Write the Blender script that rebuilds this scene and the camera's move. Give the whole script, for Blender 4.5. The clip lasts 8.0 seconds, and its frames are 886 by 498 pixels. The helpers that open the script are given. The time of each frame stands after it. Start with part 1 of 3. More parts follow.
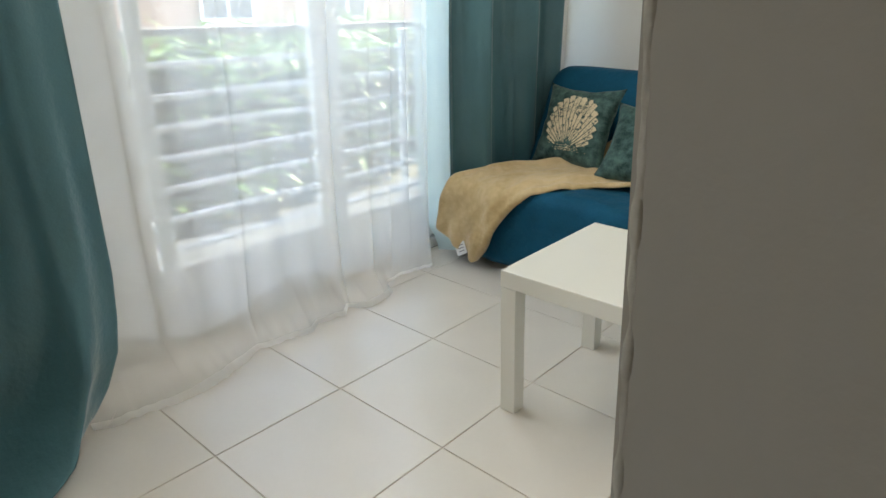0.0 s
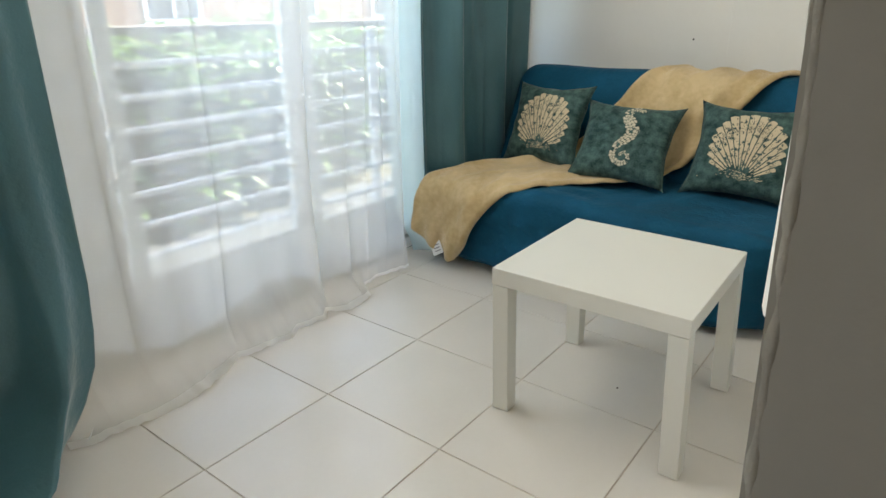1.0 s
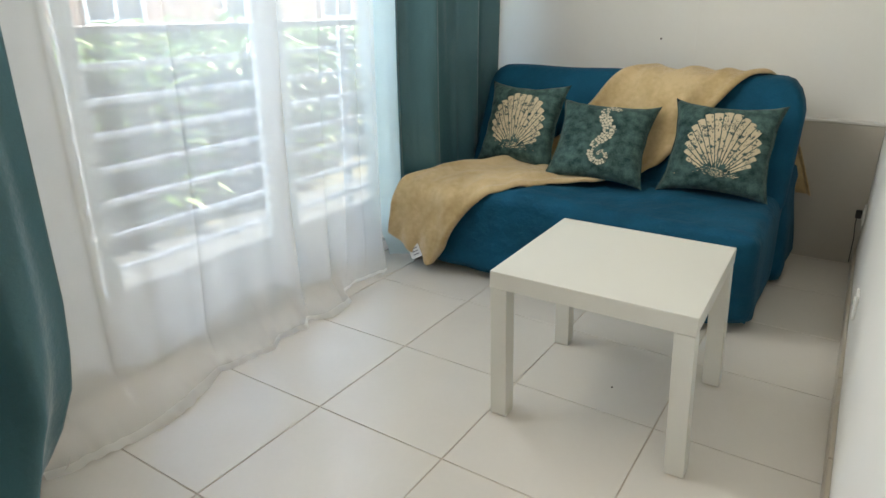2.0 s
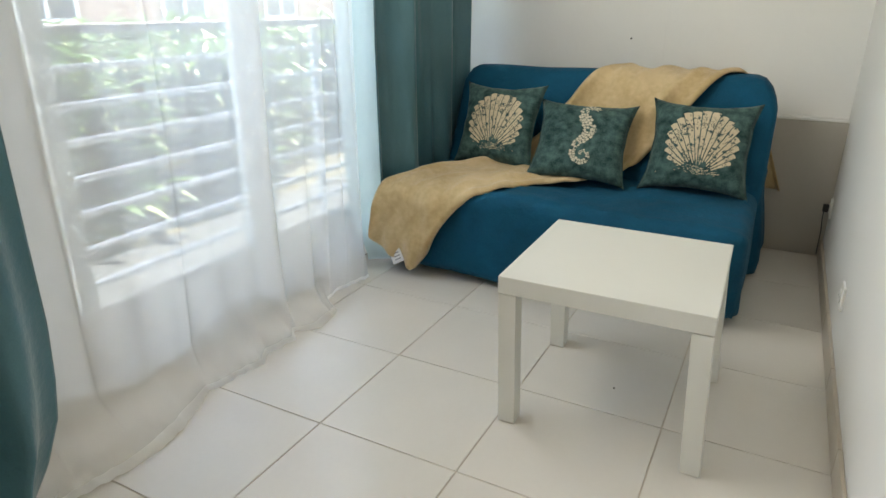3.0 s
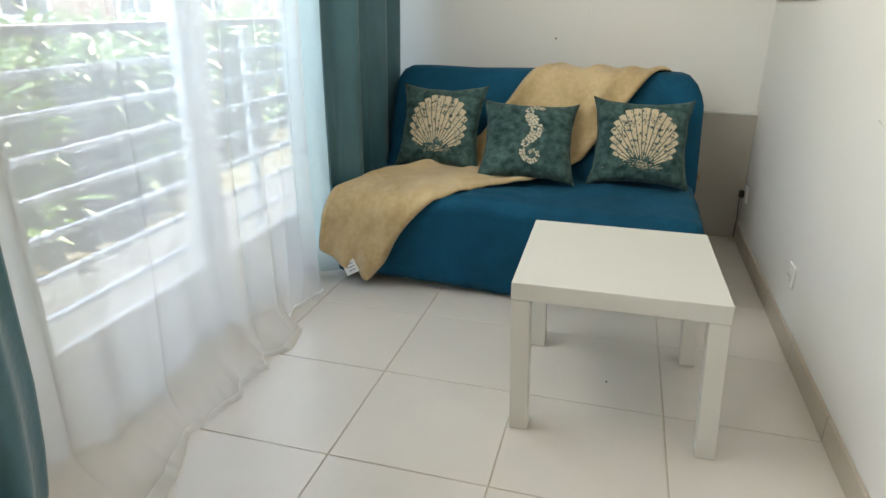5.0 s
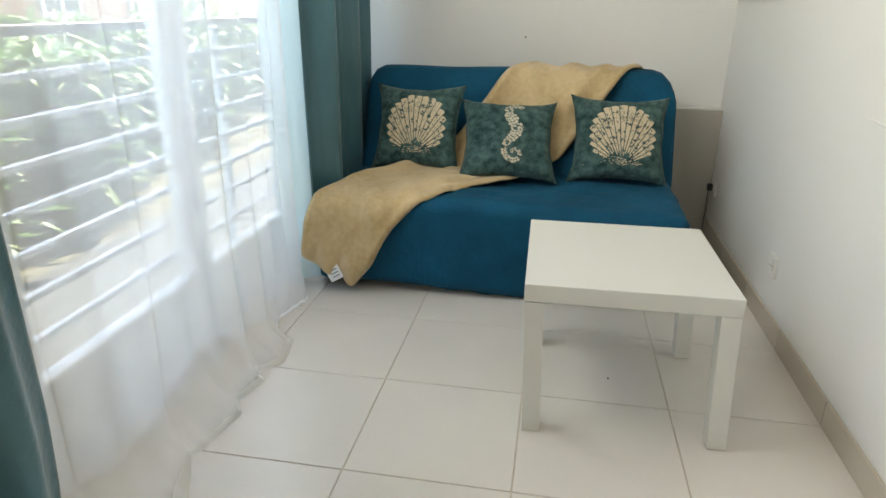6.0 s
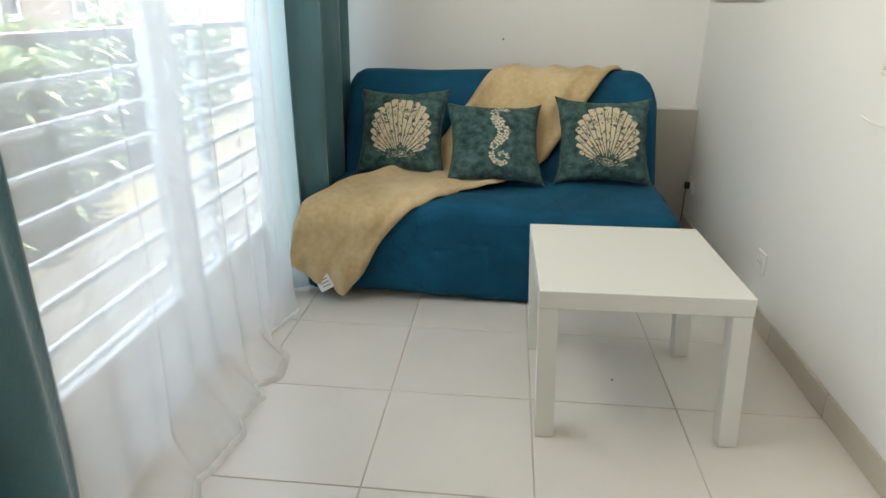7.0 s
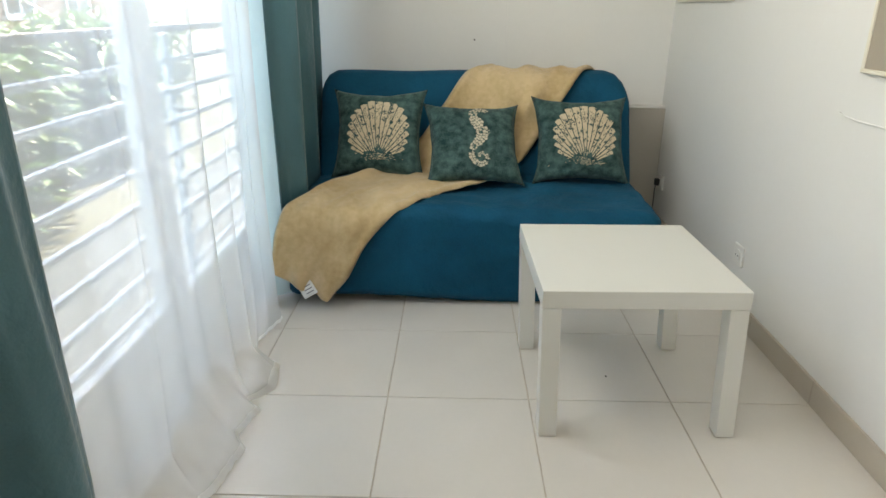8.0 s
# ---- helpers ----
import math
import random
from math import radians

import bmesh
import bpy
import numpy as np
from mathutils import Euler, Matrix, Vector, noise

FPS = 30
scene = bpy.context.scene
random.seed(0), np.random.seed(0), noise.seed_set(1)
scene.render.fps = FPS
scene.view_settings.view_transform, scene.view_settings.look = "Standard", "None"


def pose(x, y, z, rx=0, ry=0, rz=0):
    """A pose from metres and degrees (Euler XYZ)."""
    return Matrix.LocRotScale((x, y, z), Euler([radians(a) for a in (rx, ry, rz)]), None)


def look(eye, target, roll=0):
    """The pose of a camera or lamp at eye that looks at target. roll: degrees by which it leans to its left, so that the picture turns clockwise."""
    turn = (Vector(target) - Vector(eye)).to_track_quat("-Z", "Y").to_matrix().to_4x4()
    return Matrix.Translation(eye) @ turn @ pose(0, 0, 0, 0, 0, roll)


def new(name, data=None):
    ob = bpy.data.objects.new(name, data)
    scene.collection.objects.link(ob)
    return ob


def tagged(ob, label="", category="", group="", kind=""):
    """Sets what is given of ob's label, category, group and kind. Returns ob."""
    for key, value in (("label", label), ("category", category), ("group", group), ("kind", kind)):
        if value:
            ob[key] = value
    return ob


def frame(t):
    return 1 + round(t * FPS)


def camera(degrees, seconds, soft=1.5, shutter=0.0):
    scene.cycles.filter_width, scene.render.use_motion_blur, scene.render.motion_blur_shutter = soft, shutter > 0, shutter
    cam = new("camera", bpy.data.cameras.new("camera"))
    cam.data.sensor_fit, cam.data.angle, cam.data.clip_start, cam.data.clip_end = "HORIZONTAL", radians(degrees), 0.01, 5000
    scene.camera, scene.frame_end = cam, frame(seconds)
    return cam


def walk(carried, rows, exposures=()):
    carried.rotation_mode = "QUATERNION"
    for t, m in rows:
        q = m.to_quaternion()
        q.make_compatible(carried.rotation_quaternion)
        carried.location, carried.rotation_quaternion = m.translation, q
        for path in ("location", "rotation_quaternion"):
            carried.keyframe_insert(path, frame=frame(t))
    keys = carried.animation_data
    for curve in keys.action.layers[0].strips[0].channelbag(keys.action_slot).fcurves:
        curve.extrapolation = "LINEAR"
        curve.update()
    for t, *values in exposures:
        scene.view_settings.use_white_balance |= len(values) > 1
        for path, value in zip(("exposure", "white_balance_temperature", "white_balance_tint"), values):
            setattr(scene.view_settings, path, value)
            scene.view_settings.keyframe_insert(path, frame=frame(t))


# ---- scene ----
cam = camera(69.3, 8.0)
PATH = [
    (0, (-1.08, -1.399, 1.142), (0.313, -0.157, 0.424), -0.0),
    (0.5, (-1.11, -1.352, 1.132), (0.334, -0.166, 0.417), 0.1),
    (1, (-1.133, -1.308, 1.129), (0.355, -0.177, 0.414), -0.0),
    (1.5, (-1.149, -1.255, 1.125), (0.381, -0.182, 0.411), -0.0),
    (3, (-1.2, -1.017, 1.117), (0.459, -0.154, 0.406), 0.3),
    (3.5, (-1.218, -0.935, 1.122), (0.479, -0.154, 0.407), 0.4),
    (4, (-1.239, -0.854, 1.124), (0.496, -0.16, 0.411), 0.4),
    (4.5, (-1.259, -0.756, 1.121), (0.515, -0.164, 0.411), 0.6),
    (6, (-1.273, -0.477, 1.119), (0.568, -0.157, 0.406), 0.7),
    (6.5, (-1.271, -0.398, 1.12), (0.583, -0.152, 0.411), 0.6),
    (7, (-1.261, -0.327, 1.132), (0.598, -0.144, 0.419), 0.5),
    (7.5, (-1.254, -0.257, 1.131), (0.612, -0.149, 0.418), 0.6),
    (8, (-1.251, -0.197, 1.132), (0.618, -0.163, 0.421), 0.5),
]
walk(cam, [(t, look(eye, target, roll)) for t, eye, target, roll in PATH], exposures=[(0.0, 3.58, 7800, 11)])

# ---- world, sun, large lights, exposure ----
world = bpy.data.worlds.new("sky_world")
scene.world = world
world.use_nodes = True
sky = world.node_tree.nodes.new("ShaderNodeTexSky")
sky.sky_type = "NISHITA"
sky.sun_disc = False
sky.sun_elevation = radians(55)
sky.sun_rotation = radians(88)
world.node_tree.links.new(sky.outputs[0], world.node_tree.nodes["Background"].inputs[0])
world.node_tree.nodes["Background"].inputs[1].default_value = 0.15

sun = new("sun", bpy.data.lights.new("sun", "SUN"))
sun.data.energy, sun.data.angle, sun.data.color = 3.0, radians(0.5), (1.0, 0.95, 0.87)
sun.matrix_world = look((10.0, 0.35, 14.5), (0, 0, 0))

# added area lamps that stand in for daylight of the sky
for lamp_name, wide, high, power, tone, eye, aim in (
        # hangs in the room before the voile, just above the view
        ("door_fill_lamp", 1.3, 0.55, 2.1, (0.88, 0.95, 1.0), (0.28, 0.405, 1.84), (0.80, -0.80, 1.83)),
        # fill from behind the camera, set in a window that is only assumed
        ("rear_fill_lamp", 1.2, 1.1, 1.5, (1.0, 0.95, 0.88), (-2.2, 0.70, 1.45), (-1.6, -1.2, 1.10))):
    lamp = new(lamp_name, bpy.data.lights.new(lamp_name, "AREA"))
    lamp.data.shape, lamp.data.size, lamp.data.size_y = "RECTANGLE", wide, high
    lamp.data.energy, lamp.data.color = power, tone
    lamp.matrix_world = look(eye, aim)

# ---- materials ----


def mat(name, base, rough=0.6, var=0.12, scale=6.0, fine=120.0, bump=0.1, bump_scale=200.0, metal=0.0, spec=0.5, tint=None,
        sheen=0.0, translucent=0.0, dist=0.002, piece=0.0, spread=(0.35, 1.0)):
    """A plain surface with broad blotches, fine grain and relief. piece: how far repeated pieces differ."""
    m = bpy.data.materials.new(name)
    m.use_nodes = True
    nt = m.node_tree
    b = nt.nodes["Principled BSDF"]
    tc = nt.nodes.new("ShaderNodeTexCoord")
    n1, n2, n3 = (nt.nodes.new("ShaderNodeTexNoise") for _ in range(3))
    for n, s, d in ((n1, scale, 4), (n2, fine, 3), (n3, bump_scale, 3)):
        n.inputs["Scale"].default_value = s
        n.inputs["Detail"].default_value = d
        nt.links.new(tc.outputs["Object"], n.inputs["Vector"])
    add = nt.nodes.new("ShaderNodeMath")
    add.operation = "MULTIPLY_ADD"
    add.inputs[1].default_value = 0.35
    nt.links.new(n2.outputs["Fac"], add.inputs[0])
    nt.links.new(n1.outputs["Fac"], add.inputs[2])
    src = add.outputs[0]
    if piece:
        info = nt.nodes.new("ShaderNodeObjectInfo")
        pm = nt.nodes.new("ShaderNodeMath")
        pm.operation = "MULTIPLY_ADD"
        pm.inputs[1].default_value = piece
        nt.links.new(info.outputs["Random"], pm.inputs[0])
        nt.links.new(src, pm.inputs[2])
        src = pm.outputs[0]
    ramp = nt.nodes.new("ShaderNodeMapRange")
    ramp.inputs["From Min"].default_value, ramp.inputs["From Max"].default_value = spread[0], spread[1] + piece
    nt.links.new(src, ramp.inputs["Value"])
    mix = nt.nodes.new("ShaderNodeMix")
    mix.data_type = "RGBA"
    dark = tint or tuple(c * (1 - var) for c in base)
    mix.inputs[6].default_value = (*dark, 1)
    mix.inputs[7].default_value = (*[min(1, c * (1 + var * 0.6)) for c in base], 1)
    nt.links.new(ramp.outputs[0], mix.inputs[0])
    nt.links.new(mix.outputs[2], b.inputs["Base Color"])
    b.inputs["Roughness"].default_value = rough
    b.inputs["Metallic"].default_value = metal
    b.inputs["Specular IOR Level"].default_value = spec
    if sheen:
        b.inputs["Sheen Weight"].default_value = sheen
        b.inputs["Sheen Roughness"].default_value = 0.4
    if bump:
        bp = nt.nodes.new("ShaderNodeBump")
        bp.inputs["Strength"].default_value = bump
        bp.inputs["Distance"].default_value = dist
        nt.links.new(n3.outputs["Fac"], bp.inputs["Height"])
        nt.links.new(bp.outputs[0], b.inputs["Normal"])
    if translucent:
        tr = nt.nodes.new("ShaderNodeBsdfTranslucent")
        nt.links.new(mix.outputs[2], tr.inputs[0])
        ms = nt.nodes.new("ShaderNodeMixShader")
        ms.inputs[0].default_value = translucent
        nt.links.new(b.outputs[0], ms.inputs[1])
        nt.links.new(tr.outputs[0], ms.inputs[2])
        nt.links.new(ms.outputs[0], nt.nodes["Material Output"].inputs[0])
    return m


def sheer_mat(name="white_voile", cover=None):
    """Fine white voile: part of the light goes straight through the open weave."""
    m = bpy.data.materials.new(name)
    cover = cover or SHEER_COVER
    m.use_nodes = True
    nt = m.node_tree
    nt.nodes.remove(nt.nodes["Principled BSDF"])
    df, tr, tp = (nt.nodes.new("ShaderNodeBsdf" + k) for k in ("Diffuse", "Translucent", "Transparent"))
    df.inputs[0].default_value = (0.93, 0.93, 0.91, 1)
    tr.inputs[0].default_value = (0.95, 0.95, 0.93, 1)
    tc, n1, wv = nt.nodes.new("ShaderNodeTexCoord"), nt.nodes.new("ShaderNodeTexNoise"), nt.nodes.new("ShaderNodeTexNoise")
    n1.inputs["Scale"].default_value = 5.0
    mp = nt.nodes.new("ShaderNodeMapping")
    mp.inputs["Scale"].default_value = (60, 60, 900)
    nt.links.new(tc.outputs["Object"], n1.inputs["Vector"])
    nt.links.new(tc.outputs["Object"], mp.inputs[0])
    nt.links.new(mp.outputs[0], wv.inputs["Vector"])
    a = nt.nodes.new("ShaderNodeMath")
    a.operation = "MULTIPLY_ADD"
    a.inputs[1].default_value = 0.5
    nt.links.new(wv.outputs["Fac"], a.inputs[0])
    nt.links.new(n1.outputs["Fac"], a.inputs[2])
    r = nt.nodes.new("ShaderNodeMapRange")
    r.inputs["From Min"].default_value, r.inputs["From Max"].default_value = 0.4, 1.1
    r.inputs["To Min"].default_value, r.inputs["To Max"].default_value = cover - 0.04, cover + 0.05
    nt.links.new(a.outputs[0], r.inputs["Value"])
    m1, m2 = nt.nodes.new("ShaderNodeMixShader"), nt.nodes.new("ShaderNodeMixShader")
    m1.inputs[0].default_value = 0.66
    nt.links.new(df.outputs[0], m1.inputs[1])
    nt.links.new(tr.outputs[0], m1.inputs[2])
    nt.links.new(r.outputs[0], m2.inputs[0])
    nt.links.new(tp.outputs[0], m2.inputs[1])
    nt.links.new(m1.outputs[0], m2.inputs[2])
    nt.links.new(m2.outputs[0], nt.nodes["Material Output"].inputs[0])
    return m


def glass_mat():
    """A thin clear pane: clear, with a reflection that grows at grazing angles."""
    m = bpy.data.materials.new("clear_glass")
    m.use_nodes = True
    nt = m.node_tree
    nt.nodes.remove(nt.nodes["Principled BSDF"])
    tp, gl, fr, pw, ms = (nt.nodes.new(k) for k in ("ShaderNodeBsdfTransparent", "ShaderNodeBsdfGlossy", "ShaderNodeLayerWeight", "ShaderNodeMath", "ShaderNodeMixShader"))
    gl.inputs["Roughness"].default_value = 0.02
    tp.inputs[0].default_value = (0.95, 0.97, 0.96, 1)
    pw.operation = "MULTIPLY_ADD"
    fr.inputs["Blend"].default_value = 0.25
    pw.inputs[1].default_value, pw.inputs[2].default_value = 0.25, 0.03
    nt.links.new(fr.outputs["Facing"], pw.inputs[0])
    nt.links.new(pw.outputs[0], ms.inputs[0])
    nt.links.new(tp.outputs[0], ms.inputs[1])
    nt.links.new(gl.outputs[0], ms.inputs[2])
    nt.links.new(ms.outputs[0], nt.nodes["Material Output"].inputs[0])
    return m


def print_mat(name, ink, ground, speck=0.565, scale=52.0):
    """A worn fabric print: ink with flecks of the cloth showing through."""
    m = mat(name, ink, 0.85, 0.08, 20, 300, 0.2, 900)
    nt = m.node_tree
    b = nt.nodes["Principled BSDF"]
    old = b.inputs["Base Color"].links[0].from_socket
    n, tc = nt.nodes.new("ShaderNodeTexNoise"), nt.nodes.new("ShaderNodeTexCoord")
    n.inputs["Scale"].default_value, n.inputs["Detail"].default_value = scale, 5
    n.inputs["Roughness"].default_value = 0.7
    nt.links.new(tc.outputs["Object"], n.inputs["Vector"])
    r = nt.nodes.new("ShaderNodeMapRange")
    r.inputs["From Min"].default_value, r.inputs["From Max"].default_value = speck, speck + 0.03
    nt.links.new(n.outputs["Fac"], r.inputs["Value"])
    mx = nt.nodes.new("ShaderNodeMix")
    mx.data_type = "RGBA"
    nt.links.new(r.outputs[0], mx.inputs[0])
    nt.links.new(old, mx.inputs[6])
    mx.inputs[7].default_value = (*ground, 1)
    nt.links.new(mx.outputs[2], b.inputs["Base Color"])
    return m


SHEER_COVER = 0.61
WHITE_WALL = mat("white_wall_paint", (0.77, 0.76, 0.73), 0.75, 0.03, 1.5, 40, 0.15, 140, dist=0.0015)
# ledge face: a tone darker than the wall above it
LEDGE_FACE = mat("greige_ledge_face", (0.50, 0.465, 0.41), 0.75, 0.05, 2.0, 40, 0.15, 140, dist=0.0015)
# entry wall: one even tone, much darker than the other walls
ENTRY_TONE = mat("dark_taupe_wall", (0.185, 0.176, 0.160), 0.8, 0.06, 1.8, 60, 0.25, 160, dist=0.0015)
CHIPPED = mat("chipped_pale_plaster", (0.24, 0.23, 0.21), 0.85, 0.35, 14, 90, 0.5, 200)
CEILING_PAINT = mat("white_ceiling_paint", (0.82, 0.81, 0.79), 0.8, 0.03, 1.5, 40, 0.1, 140)
TILE = mat("ivory_glazed_tile", (0.705, 0.66, 0.595), 0.24, 0.05, 4, 60, 0.06, 25, dist=0.001, piece=0.12)
GROUT = mat("beige_grout", (0.57, 0.49, 0.39), 0.9, 0.3, 8, 150, 0.4, 400)
SKIRT_TILE = mat("beige_skirting_tile", (0.50, 0.44, 0.36), 0.35, 0.06, 6, 80, 0.05, 60, piece=0.1)
LACQUER = mat("white_lacquer", (0.70, 0.692, 0.635), 0.34, 0.02, 4, 40, 0.03, 60, dist=0.0005)
PVC = mat("white_window_pvc", (0.82, 0.82, 0.80), 0.35, 0.03, 5, 60, 0.03, 80)
SOFA_BLUE = mat("petrol_blue_cotton", (0.0010, 0.075, 0.142), 0.75, 0.35, 6, 180, 0.9, 42, sheen=0.02, dist=0.006, spec=0.15)
TEAL = mat("teal_satin_curtain", (0.075, 0.205, 0.250), 0.36, 0.22, 3, 260, 0.4, 48, sheen=0.3, translucent=0.12, dist=0.006, spec=0.55)
VOILE = sheer_mat()
VOILE_HEM = sheer_mat("doubled_voile_hem", 0.88)
# curtain's leading edge: light from behind is put into this paler colour
BACKLIT_EDGE = mat("backlit_curtain_edge", (0.60, 0.74, 0.74), 0.55, 0.08, 4, 200, 0.3, 60, translucent=0.55, dist=0.004)
FLEECE = mat("sand_fleece", (0.60, 0.45, 0.26), 0.95, 0.2, 4.5, 45, 0.8, 380, sheen=0.3, dist=0.004, spec=0.1, tint=(0.44, 0.30, 0.14), spread=(0.42, 0.80))
CUSHION = mat("dark_green_linen", (0.062, 0.118, 0.108), 0.85, 0.5, 30, 170, 0.5, 700, sheen=0.1, dist=0.002, spec=0.2, tint=(0.013, 0.040, 0.041), spread=(0.48, 0.92))
PRINT = print_mat("cream_shell_print", (0.58, 0.48, 0.33), (0.03, 0.07, 0.07))
CURL_PRINT = print_mat("cream_curl_print", (0.56, 0.50, 0.38), (0.03, 0.07, 0.07), 0.57, 60)
LABEL_WHITE = mat("white_satin_label", (0.8, 0.8, 0.8), 0.5, 0.03, 10, 100, 0.05, 300)
WORN = mat("worn_print_blue_green", (0.030, 0.062, 0.068), 0.85, 0.4, 40, 200, 0.3, 700)
INK = mat("grey_label_ink", (0.25, 0.25, 0.27), 0.7, 0.1)
PLASTIC = mat("white_socket_plastic", (0.78, 0.77, 0.73), 0.35, 0.03, 8, 60, 0.02, 80)
BLACK = mat("black_plug_plastic", (0.015, 0.015, 0.015), 0.45, 0.2, 8, 60, 0.05, 100)
CANVAS = mat("taupe_canvas", (0.36, 0.31, 0.25), 0.8, 0.1, 6, 200, 0.3, 600)
CREAM_FRAME = mat("cream_picture_frame", (0.74, 0.69, 0.58), 0.55, 0.08, 8, 60, 0.1, 150)
RAIL = mat("white_railing_paint", (0.78, 0.79, 0.80), 0.4, 0.05, 6, 60, 0.05, 120)
# top rail is white like the bars; the grey stands for its backlit side
BACKLIT_RAIL = mat("backlit_handrail_grey", (0.22, 0.23, 0.24), 0.45, 0.08, 6, 60, 0.05, 120)
TERRACE = mat("grey_terrace_slab", (0.05, 0.06, 0.07), 0.9, 0.25, 2, 40, 0.3, 120)
EARTH = mat("dry_garden_ground", (0.085, 0.085, 0.06), 0.95, 0.3, 1.2, 25, 0.5, 60)
LEAF = mat("garden_leaf", (0.10, 0.19, 0.055), 0.45, 0.45, 3, 20, 0.1, 60, translucent=0.3, tint=(0.035, 0.085, 0.025))
STEM = mat("plant_stem", (0.12, 0.13, 0.06), 0.8, 0.3, 10, 60, 0.3, 100)
RENDER_WALL = mat("salmon_render", (0.46, 0.29, 0.21), 0.9, 0.1, 0.8, 12, 0.3, 40)
ROOF = mat("clay_roof_tile", (0.35, 0.16, 0.09), 0.85, 0.25, 2, 20, 0.3, 30)
DARK_PANE = mat("house_window_glass", (0.10, 0.12, 0.14), 0.08, 0.1, 2, 10, 0)
PIN = mat("dark_wall_pin", (0.05, 0.045, 0.04), 0.5, 0.1)
SPECK = mat("dark_floor_speck", (0.06, 0.045, 0.035), 0.9, 0.1)

# ---- building helpers ----


def link(name, bm, material, smooth=False):
    bmesh.ops.recalc_face_normals(bm, faces=bm.faces)
    me = bpy.data.meshes.new(name)
    if smooth:
        for f in bm.faces:
            f.smooth = True
    bm.to_mesh(me)
    bm.free()
    if material:
        me.materials.append(material)
    return new(name, me)


def part(name, bm, material, parent, label="", smooth=False):
    ob = link(name, bm, material, smooth)
    ob.parent = parent
    if label:
        tagged(ob, label)
    return ob


def thing(name, label, category, group="", kind="", at=(0, 0, 0)):
    ob = new(name)
    ob.location = at
    ob.empty_display_size = 0.1
    return tagged(ob, label, category, group, kind)


def box(lo, hi, bevel=0.0, segs=2, bm=None):
    """A box from corner to corner, with rounded edges."""
    bm = bm or bmesh.new()
    c = [(a + b) / 2 for a, b in zip(lo, hi)]
    s = [abs(b - a) for a, b in zip(lo, hi)]
    made = bmesh.ops.create_cube(bm, size=1.0, matrix=Matrix.Translation(c) @ Matrix.Diagonal((*s, 1)))
    if bevel:
        edges = {e for v in made["verts"] for e in v.link_edges}
        bmesh.ops.bevel(bm, geom=list(edges), offset=bevel, segments=segs, affect="EDGES", profile=0.5)
    return bm


def tube(points, radius, sides=10, bm=None):
    """A round bar along a line of points."""
    bm = bm or bmesh.new()
    pts = [Vector(p) for p in points]
    rings = []
    for i, p in enumerate(pts):
        d = (pts[min(i + 1, len(pts) - 1)] - pts[max(i - 1, 0)]).normalized()
        up = Vector((0, 0, 1)) if abs(d.z) < 0.9 else Vector((1, 0, 0))
        a = d.cross(up).normalized()
        b = d.cross(a)
        r = radius(i / (len(pts) - 1)) if callable(radius) else radius
        rings.append([bm.verts.new(p + r * (math.cos(k * math.tau / sides) * a + math.sin(k * math.tau / sides) * b)) for k in range(sides)])
    for q, w in zip(rings, rings[1:]):
        for k in range(sides):
            bm.faces.new((q[k], q[(k + 1) % sides], w[(k + 1) % sides], w[k]))
    bm.faces.new(rings[0])
    bm.faces.new(rings[-1])
    return bm


def sheet(nu, nv, f, bm=None):
    """A grid of quads over f(u, v), u and v from 0 to 1."""
    bm = bm or bmesh.new()
    g = [[bm.verts.new(f(i / nu, j / nv)) for j in range(nv + 1)] for i in range(nu + 1)]
    for i in range(nu):
        for j in range(nv):
            bm.faces.new((g[i][j], g[i + 1][j], g[i + 1][j + 1], g[i][j + 1]))
    return bm


def soft_box(lo, hi, r, n, warp):
    """A padded box: rounded by r, on a grid of about n cells a metre, each point then moved by warp."""
    lo, hi = Vector(lo), Vector(hi)
    size = hi - lo
    bm = bmesh.new()
    cells = [max(2, round(s * n)) for s in size]
    index = {}

    def vert(i, j, k):
        if (i, j, k) not in index:
            p = Vector((lo[a] + size[a] * c / cells[a] for a, c in enumerate((i, j, k))))
            inner = Vector((min(max(p[a], lo[a] + r), hi[a] - r) for a in range(3)))
            d = p - inner
            if d.length > 1e-6:
                d = d.normalized() * min(r, d.length)
            index[i, j, k] = bm.verts.new(warp(inner + d))
        return index[i, j, k]

    for a in range(3):
        b, c = (a + 1) % 3, (a + 2) % 3
        for side in (0, cells[a]):
            for i in range(cells[b]):
                for j in range(cells[c]):
                    quad = []
                    for di, dj in ((0, 0), (1, 0), (1, 1), (0, 1)):
                        p = [0, 0, 0]
                        p[a], p[b], p[c] = side, i + di, j + dj
                        quad.append(vert(*p))
                    bm.faces.new(quad)
    return bm


def polyline(points, t):
    """The place at share t of a line of points, measured along its length."""
    pts = [Vector(p) for p in points]
    lens = [(b - a).length for a, b in zip(pts, pts[1:])]
    d = t * sum(lens)
    for a, b, s in zip(pts, pts[1:], lens):
        if d <= s:
            return a.lerp(b, d / s)
        d -= s
    return pts[-1]


def smooth_line(points, t):
    """Catmull-Rom through the points; each span takes an equal share of t."""
    n = len(points) - 1
    i = min(int(t * n), n - 1)
    u = t * n - i
    p0, p1, p2, p3 = (Vector(points[min(max(k, 0), n)]) for k in (i - 1, i, i + 1, i + 2))
    return 0.5 * (2 * p1 + (p2 - p0) * u + (2 * p0 - 5 * p1 + 4 * p2 - p3) * u * u + (3 * p1 - p0 - 3 * p2 + p3) * u ** 3)


def wob(x, y, z, s, a):
    return a * noise.noise(Vector((x * s, y * s, z * s)))


